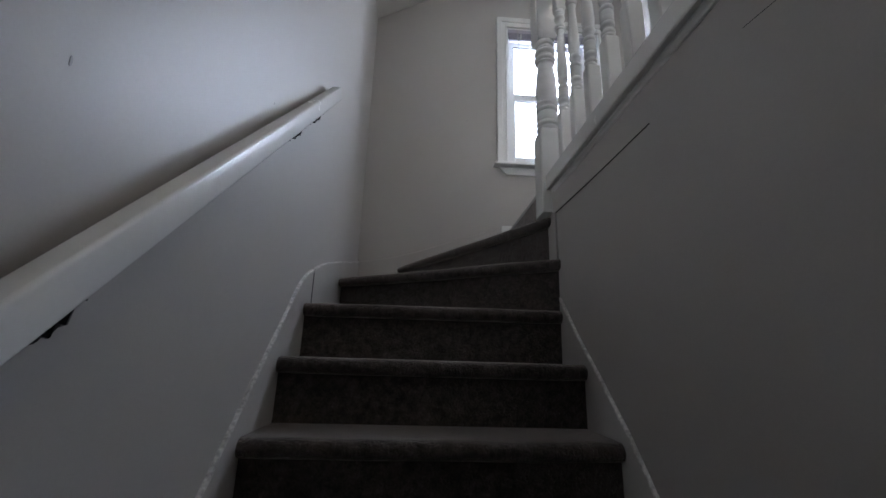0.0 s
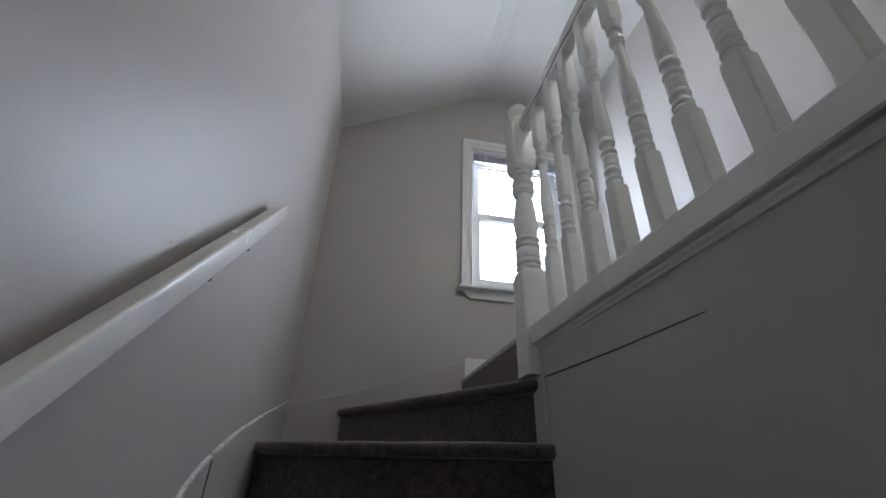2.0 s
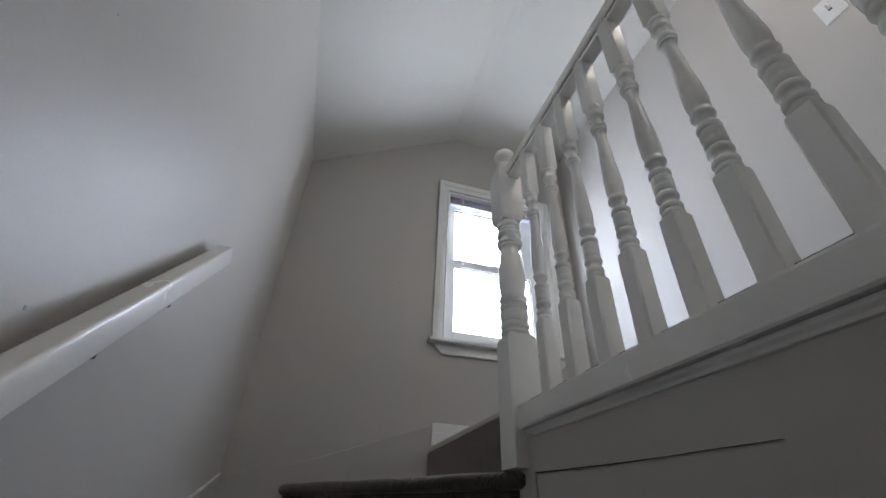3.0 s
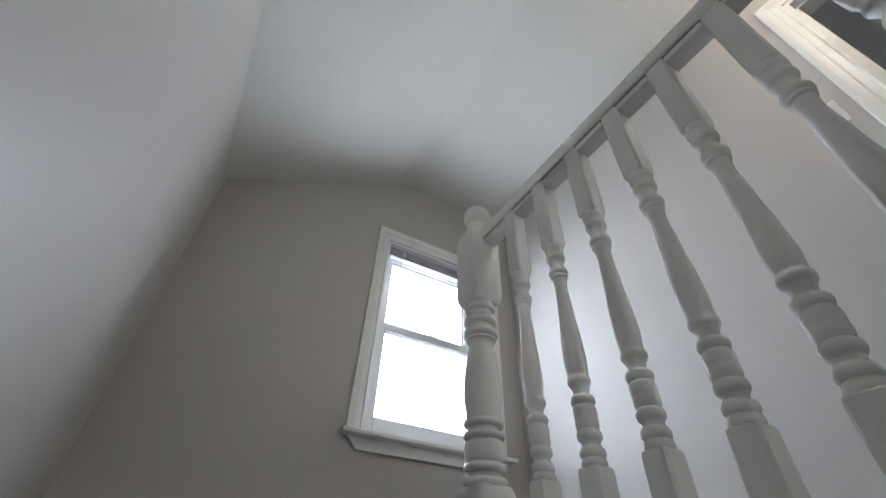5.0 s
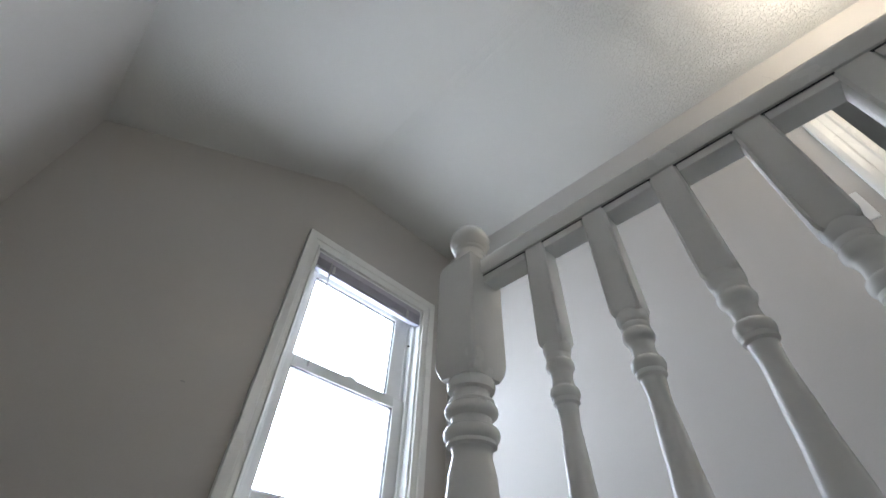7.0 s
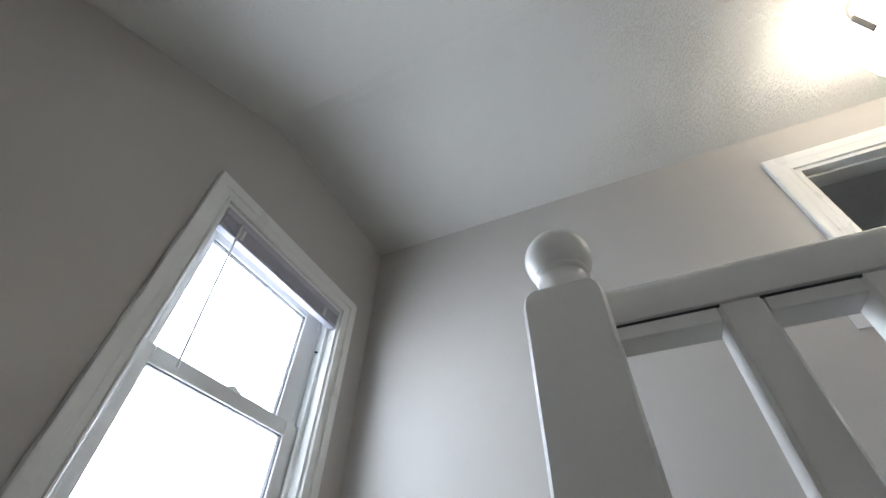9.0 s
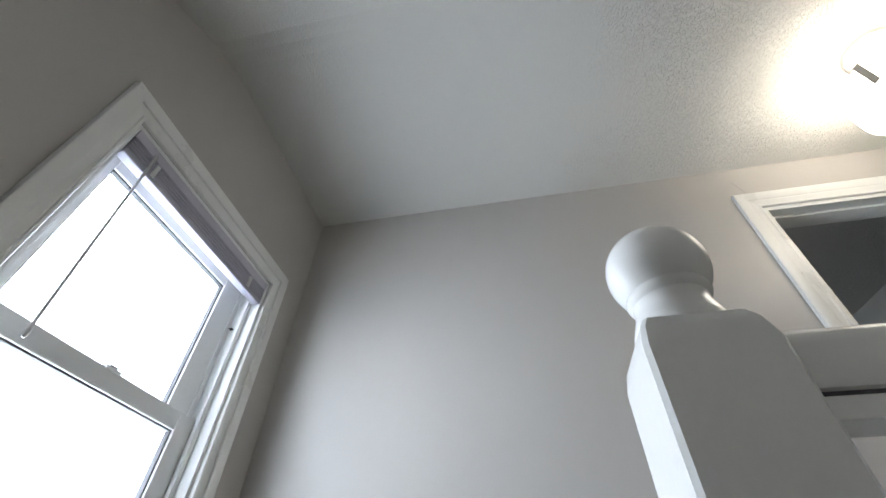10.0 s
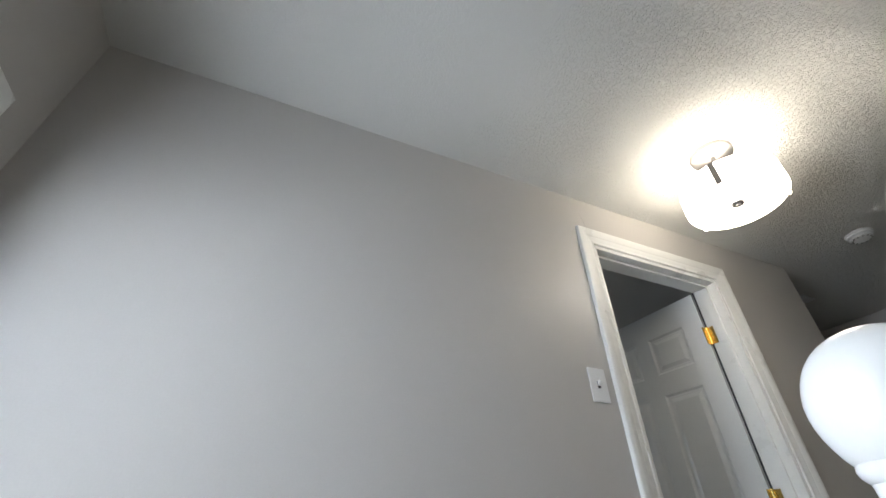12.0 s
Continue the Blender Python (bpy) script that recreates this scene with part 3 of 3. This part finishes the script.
for k in range(COUNT):
    ob = first if k == 0 else first.copy()
    if k:
        scene.collection.objects.link(ob)
    ob.location = (BX, FIRST - STEP_Y * k, 0)
    ob.rotation_euler = (0, 0, radians(random.uniform(-1.5, 1.5)))

R_END = -1.2
bm = bmesh.new()
shape = [(-0.019, 3.1605), (-0.023, 3.162), (-0.0250, 3.167), (-0.0255, 3.182), (-0.0245, 3.194), (-0.0215, 3.203), (-0.016, 3.209), (-0.008, 3.2125), (0.0, 3.2135), (0.008, 3.2125), (0.016, 3.209), (0.0215, 3.203), (0.0245, 3.194), (0.0255, 3.182), (0.0250, 3.167), (0.023, 3.162), (0.019, 3.1605)]
prism(bm, [(BX + x, NY - HALF + 0.002, z) for x, z in shape], (0, R_END - (NY - HALF + 0.002), 0))
bal("handrail", bm, RAILPAINT, "white moulded handrail")
# thin dark bar in place of the shadowed gap below the rail
bal("joint", boxes(((BX - 0.0196, R_END, 3.1578), (BX + 0.0196, NY - HALF, 3.1606))), GASKET_GAP_SHADE, "dark bar standing for shade in the gap under the handrail", False)
for k in range(COUNT):
    hi = NY - HALF if k == 0 else FIRST - STEP_Y * (k - 1) - 0.0205
    lo = FIRST - STEP_Y * k + 0.0205
    bal("fillet", boxes(((BX - 0.0190, lo, 3.143), (BX + 0.0190, hi, 3.1585)), bevel=0.001), RAILPAINT, "", False)
bm = bmesh.new()
shape = [(0.346, 2.270), (0.343, 2.274), (0.343, 2.322), (0.345, 2.327), (0.350, CAP), (0.482, CAP), (0.482, 2.270)]
prism(bm, [(x, NY - HALF, z) for x, z in shape], (0, R_END - (NY - HALF), 0))
bal("base_cap", bm, RAILPAINT, "white painted cap board under the balusters", False)
bm = bmesh.new()
shape = [(WELL + 0.001, 2.269), (WELL - 0.010, 2.269), (WELL - 0.010, 2.262), (WELL - 0.006, 2.257), (WELL - 0.004, 2.252), (WELL + 0.001, 2.250)]
prism(bm, [(x, 1.525, z) for x, z in shape], (0, R_END - 1.525, 0))
bal("cove_trim", bm, RAILPAINT, "small moulding under the cap", False)

# ---- wall handrail ----
grip = empty("wall_handrail", (-0.44, 0.4, 1.7), "white painted wooden wall handrail on dark metal brackets", "handrail")
SLOPE = 0.922


def gz(y):
    return 2.590 + SLOPE * (y - 1.460)


y_low, y_high = -0.45, 1.492
norm = Vector((0, -SLOPE, 1)).normalized()
run = Vector((0, 1, SLOPE)).normalized()
bm = bmesh.new()
xo, xi, th = -0.431, -0.466, 0.046
a = Vector((0, y_low, gz(y_low)))
length = (Vector((0, y_high, gz(y_high))) - a).length
cr = 0.006
section = []
for cx, ch, start in ((xo - cr, -cr, 0), (xi + cr, -cr, 90), (xi + cr, -th + cr, 180), (xo - cr, -th + cr, 270)):
    section += [(cx + cr * math.cos(radians(start + 18 * k)), ch + cr * math.sin(radians(start + 18 * k))) for k in range(6)]
prism(bm, [Vector((x, 0, 0)) + a + norm * h for x, h in section], run * length)
settle(part("rail", bm, RAILPAINT, None, "white painted wooden rail", True), grip)
for y in (0.535, 1.135, 1.297):
    c = Vector((0, y, gz(y))) + norm * (-th)
    bm = bmesh.new()
    tube(bm, [(LEFT + 0.004, c.y, c.z - 0.034), (LEFT + 0.020, c.y, c.z - 0.036), (-0.455, c.y, c.z - 0.026), (-0.450, c.y, c.z + 0.003)], 0.0052, 8)
    tube(bm, [(LEFT + 0.0005, c.y, c.z - 0.034), (LEFT + 0.006, c.y, c.z - 0.034)], 0.013, 16)
    box(bm, (-0.457, c.y - 0.009, c.z - 0.003), (-0.443, c.y + 0.009, c.z - 0.0005))
    settle(part("bracket", bm, BRACKET, None, "dark metal bracket", True), grip)

# ---- doorway, door, switch ----
doorway = tagged(new("door_1"), "white moulded door casing with an open panelled door", "door", kind="structure")
doorway.location = (RIGHT, (DOOR_N + DOOR_S) / 2, FLOOR)


def dr(name, bm, mat, label="", smooth=False):
    return settle(part(name, bm, mat, None, label, smooth), doorway)


bm = bmesh.new()
mitred(bm, [(RIGHT, DOOR_N, FLOOR), (RIGHT, DOOR_N, DOOR_T), (RIGHT, DOOR_S, DOOR_T), (RIGHT, DOOR_S, FLOOR)],
       [(0, 1, 0), (0, 1, 1), (0, -1, 1), (0, -1, 0)], (-1, 0, 0), 0.076, 0.017, COLONIAL)
dr("casing", bm, TRIM, "white moulded door casing")
J = 0.018
dr("jamb", boxes(((RIGHT + 0.001, DOOR_N - J, FLOOR), (RIGHT + THICK, DOOR_N, DOOR_T)), ((RIGHT + 0.001, DOOR_S, FLOOR), (RIGHT + THICK, DOOR_S + J, DOOR_T)),
                 ((RIGHT + 0.001, DOOR_S + J, DOOR_T - J), (RIGHT + THICK, DOOR_N - J, DOOR_T)), bevel=0.001), TRIM, "white door jamb")
dr("stop", boxes(((RIGHT + 0.040, DOOR_N - J - 0.011, FLOOR), (RIGHT + 0.078, DOOR_N - J, DOOR_T - J)), ((RIGHT + 0.040, DOOR_S + J, FLOOR), (RIGHT + 0.078, DOOR_S + J + 0.011, DOOR_T - J)),
                 ((RIGHT + 0.040, DOOR_S + J + 0.011, DOOR_T - J - 0.011), (RIGHT + 0.078, DOOR_N - J - 0.011, DOOR_T - J)), bevel=0.001), TRIM, "white door stop")

LEAF_W, LEAF_T, LEAF_B, LEAF_TOP = 0.730, 0.035, FLOOR + 0.012, DOOR_T - J - 0.003
ANGLE = 86


def door_leaf():
    bm = bmesh.new()
    st = 0.105
    inner = LEAF_TOP - LEAF_B
    cols = [(st, LEAF_W / 2 - 0.045), (LEAF_W / 2 + 0.045, LEAF_W - st)]
    rows = [(0.20, 0.74), (0.90, 1.455), (1.56, 1.755)]
    xs = [0, cols[0][0], cols[0][1], cols[1][0], cols[1][1], LEAF_W]
    zs = [0, rows[0][0], rows[0][1], rows[1][0], rows[1][1], rows[2][0], rows[2][1], inner]
    for side in (0, LEAF_T):
        s = 1 if side == 0 else -1
        for i in range(5):
            for j in range(7):
                x0, x1, z0, z1 = xs[i], xs[i + 1], zs[j], zs[j + 1]
                if i in (1, 3) and j in (1, 3, 5):
                    loops = [(0, 0), (0.010, 0.007), (0.022, 0.007), (0.040, 0.001)]
                    rings = []
                    for inset, d in loops:
                        y = side + s * d
                        rings.append([bm.verts.new(p) for p in ((x0 + inset, y, z0 + inset), (x1 - inset, y, z0 + inset), (x1 - inset, y, z1 - inset), (x0 + inset, y, z1 - inset))])
                    for a, b in zip(rings, rings[1:]):
                        for k in range(4):
                            m = (k + 1) % 4
                            bm.faces.new((a[k], a[m], b[m], b[k]))
                    bm.faces.new(rings[-1])
                else:
                    bm.faces.new([bm.verts.new(p) for p in ((x0, side, z0), (x1, side, z0), (x1, side, z1), (x0, side, z1))])
    for p, q in (((0, 0, 0), (0, LEAF_T, inner)), ((LEAF_W, 0, 0), (LEAF_W, LEAF_T, inner))):
        bm.faces.new([bm.verts.new(v) for v in ((p[0], 0, 0), (p[0], LEAF_T, 0), (p[0], LEAF_T, inner), (p[0], 0, inner))])
    for z in (0, inner):
        bm.faces.new([bm.verts.new(v) for v in ((0, 0, z), (LEAF_W, 0, z), (LEAF_W, LEAF_T, z), (0, LEAF_T, z))])
    bmesh.ops.remove_doubles(bm, verts=bm.verts, dist=0.0002)
    return bm


hinge_at = Vector((RIGHT + THICK + 0.012, DOOR_S + J + 0.007, LEAF_B))
leaf_bm = door_leaf()
leaf_bm.transform(Matrix.Translation(hinge_at) @ pose(0, 0, 0, 0, 0, 90 - ANGLE) @ Matrix.Translation((0.0, -LEAF_T, 0)))
leaf = dr("door_leaf", leaf_bm, DOOR, "open white six-panel door leaf")
for z in (FLOOR + 0.25, FLOOR + 0.98, 4.035):
    bm = boxes(((RIGHT + THICK - 0.028, DOOR_S + J - 0.0005, z - 0.042), (RIGHT + THICK, DOOR_S + J + 0.0022, z + 0.042)))
    tube(bm, [(RIGHT + THICK + 0.004, DOOR_S + J + 0.006, z - 0.045), (RIGHT + THICK + 0.004, DOOR_S + J + 0.006, z + 0.045)], 0.0065, 12)
    box(bm, (RIGHT + THICK + 0.004, DOOR_S + J + 0.0045, z - 0.042), (RIGHT + THICK + 0.010, DOOR_S + J + 0.028, z + 0.042))
    for dz in (-0.025, 0.0, 0.025):
        tube(bm, [(RIGHT + THICK - 0.014, DOOR_S + J + 0.002, z + dz), (RIGHT + THICK - 0.014, DOOR_S + J + 0.0035, z + dz)], 0.004, 8)
    dr("hinge", bm, BRASS, "polished brass hinge", True)

# no seal here: a dark strip paints the unlit gap between leaf and jamb
dr("hinge_gap_shade", boxes(((RIGHT + THICK + 0.0005, DOOR_S + J - 0.003, FLOOR + 0.005), (RIGHT + THICK + 0.003, DOOR_S + J + 0.008, DOOR_T - J))), GASKET_GAP_SHADE, "dark strip standing for the shade in the gap beside the hinges")

switch = empty("light_switch", (RIGHT, 0.848, 3.655), "white toggle light switch plate beside the door casing", "light switch")
bm = boxes(((RIGHT - 0.006, 0.847 - 0.036, 3.655 - 0.058), (RIGHT, 0.847 + 0.036, 3.655 + 0.058)), bevel=0.0025)
settle(part("plate", bm, CORD, None, "white plastic plate"), switch)
bm = bmesh.new()
prism(bm, [(RIGHT - 0.0055, 0.843, 3.650), (RIGHT - 0.0055, 0.843, 3.662), (RIGHT - 0.020, 0.843, 3.670), (RIGHT - 0.021, 0.843, 3.664)], (0, 0.010, 0))
settle(part("toggle", bm, CORD, None, "white toggle"), switch)
settle(part("slot", boxes(((RIGHT - 0.0066, 0.842, 3.643), (RIGHT - 0.0058, 0.854, 3.667))), BRACKET, None, "dark toggle slot"), switch)
for dz in (-0.030, 0.030):
    bm = bmesh.new()
    tube(bm, [(RIGHT - 0.0055, 0.848, 3.655 + dz), (RIGHT - 0.0070, 0.848, 3.655 + dz)], 0.0032, 10)
    settle(part("screw", bm, CORD), switch)

# ---- ceiling lamp, smoke alarm, vent ----
LX, LY, LB = 0.894, 0.389, 4.270
lamp = empty("ceiling_lamp", (LX, LY, CEILING), "lit round opal glass ceiling lamp with nickel straps", "ceiling lamp")


def lm(name, bm, mat, label="", smooth=True):
    return settle(part(name, bm, mat, None, label, smooth), lamp)


bm = bmesh.new()
R = 0.172
prof = [(0.004, LB), (R * 0.93, LB), (R * 0.985, LB + 0.004), (R, LB + 0.012), (R, LB + 0.095), (R - 0.004, LB + 0.095), (R - 0.004, LB + 0.014), (R * 0.93, LB + 0.006), (0.004, LB + 0.005)]
lathe(bm, prof, (LX, LY), 64)
lm("shade", bm, SHADE, "glowing opal glass drum shade")
bm = bmesh.new()
lathe(bm, [(0.070, CEILING - 0.022), (0.078, CEILING - 0.018), (0.080, CEILING), (0.060, CEILING)], (LX, LY), 40)
lathe(bm, [(0.008, LB + 0.006), (0.008, CEILING - 0.02)], (LX, LY), 16)
lm("canopy", bm, STEEL, "brushed nickel canopy and stem")
bm = bmesh.new()
lathe(bm, [(0.003, LB - 0.014), (0.007, LB - 0.012), (0.009, LB - 0.007), (0.020, LB - 0.005), (0.023, LB), (0.010, LB + 0.002)], (LX, LY), 32)
lm("finial", bm, STEEL, "brushed nickel finial")
for ang in (107, 227, 347):
    m = pose(LX, LY, 0, 0, 0, ang)
    bm = boxes(((R + 0.001, -0.010, LB - 0.004), (R + 0.004, 0.010, LB + 0.098)), ((R - 0.035, -0.010, LB + 0.096), (R + 0.004, 0.010, LB + 0.099)), bevel=0.0008)
    bm.transform(m)
    lm("strap", bm, STEEL, "brushed nickel strap", False)

alarm = empty("smoke_alarm", (0.97, -0.82, CEILING), "round white plastic smoke alarm on the ceiling", "smoke alarm")
bm = bmesh.new()
lathe(bm, [(0.030, CEILING - 0.036), (0.044, CEILING - 0.034), (0.050, CEILING - 0.028), (0.052, CEILING - 0.016), (0.058, CEILING - 0.013), (0.060, CEILING - 0.002), (0.060, CEILING - 0.0005), (0.02, CEILING - 0.0005)], (0.97, -0.82), 40)
settle(part("housing", bm, CORD, None, "white plastic housing", True), alarm)
bm = bmesh.new()
for k in range(12):
    a = 2 * math.pi * k / 12
    box(bm, (0.97 + 0.040 * math.cos(a) - 0.004, -0.82 + 0.040 * math.sin(a) - 0.004, CEILING - 0.0375), (0.97 + 0.040 * math.cos(a) + 0.004, -0.82 + 0.040 * math.sin(a) + 0.004, CEILING - 0.034))
settle(part("vents", bm, STEEL, None, "small grey vent slots"), alarm)

vent = empty("ceiling_vent", (1.60, -1.30, CEILING), "small white louvred ceiling vent in the side corridor", "vent")
settle(part("frame", boxes(((1.50, -1.37, CEILING - 0.008), (1.70, -1.355, CEILING)), ((1.50, -1.245, CEILING - 0.008), (1.70, -1.23, CEILING)),
                           ((1.50, -1.355, CEILING - 0.008), (1.515, -1.245, CEILING)), ((1.685, -1.355, CEILING - 0.008), (1.70, -1.245, CEILING)), bevel=0.001), CORD, None, "white metal frame"), vent)
# closed dark sheet; its colour takes the place of an unlit duct
settle(part("backing", boxes(((1.515, -1.355, CEILING - 0.002), (1.685, -1.245, CEILING - 0.0005))), GASKET_GAP_SHADE, None, "dark sheet standing for the shade behind the slats"), vent)
for k in range(6):
    bm = bmesh.new()
    y = -1.348 + 0.0175 * k
    prism(bm, [(1.515, y, CEILING - 0.007), (1.515, y + 0.011, CEILING - 0.002), (1.515, y + 0.012, CEILING - 0.003), (1.515, y + 0.001, CEILING - 0.008)], (0.17, 0, 0))
    settle(part("slat", bm, CORD), vent)

# ---- small marks of wear on the walls ----
def mark(name, at, side, w, h, label):
    """A small raised daub of filler or a scuff on a wall."""
    bm = bmesh.new()
    side = Vector(side)
    across = Vector((0, 1, 0)) if abs(side.x) > 0.5 else Vector((1, 0, 0))
    ring = []
    for k in range(12):
        a = 2 * math.pi * k / 12
        r = 1 + 0.3 * noise.noise(Vector((math.cos(a) * 2, math.sin(a) * 2, w * 900)))
        ring.append(Vector(at) + across * w * r * math.cos(a) + Vector((0, 0, h * r * math.sin(a))))
    prism(bm, ring, side * 0.0006)
    structure(name, bm, SCUFF, label)



for at, side, w, h in (((LEFT, 0.531, 1.941), (1, 0, 0), 0.002, 0.006), ((LEFT, 1.051, 2.245), (1, 0, 0), 0.0025, 0.003), ((LEFT, 0.893, 2.576), (1, 0, 0), 0.002, 0.002),
                       ((0.167, END, 3.217), (0, -1, 0), 0.008, 0.003)):
    mark("wall_mark", at, side, w, h, "small grey scuff on the painted wall")

bm = bmesh.new()
crack = [(0.735, 4.460), (0.729, 4.440), (0.722, 4.424), (0.719, 4.402), (0.715, 4.385)]
tube(bm, [(RIGHT - 0.0002, y, z) for y, z in crack], 0.0006, 6)
structure("hairline_crack", bm, SCUFF, "hairline crack in the wall paint above the door casing")
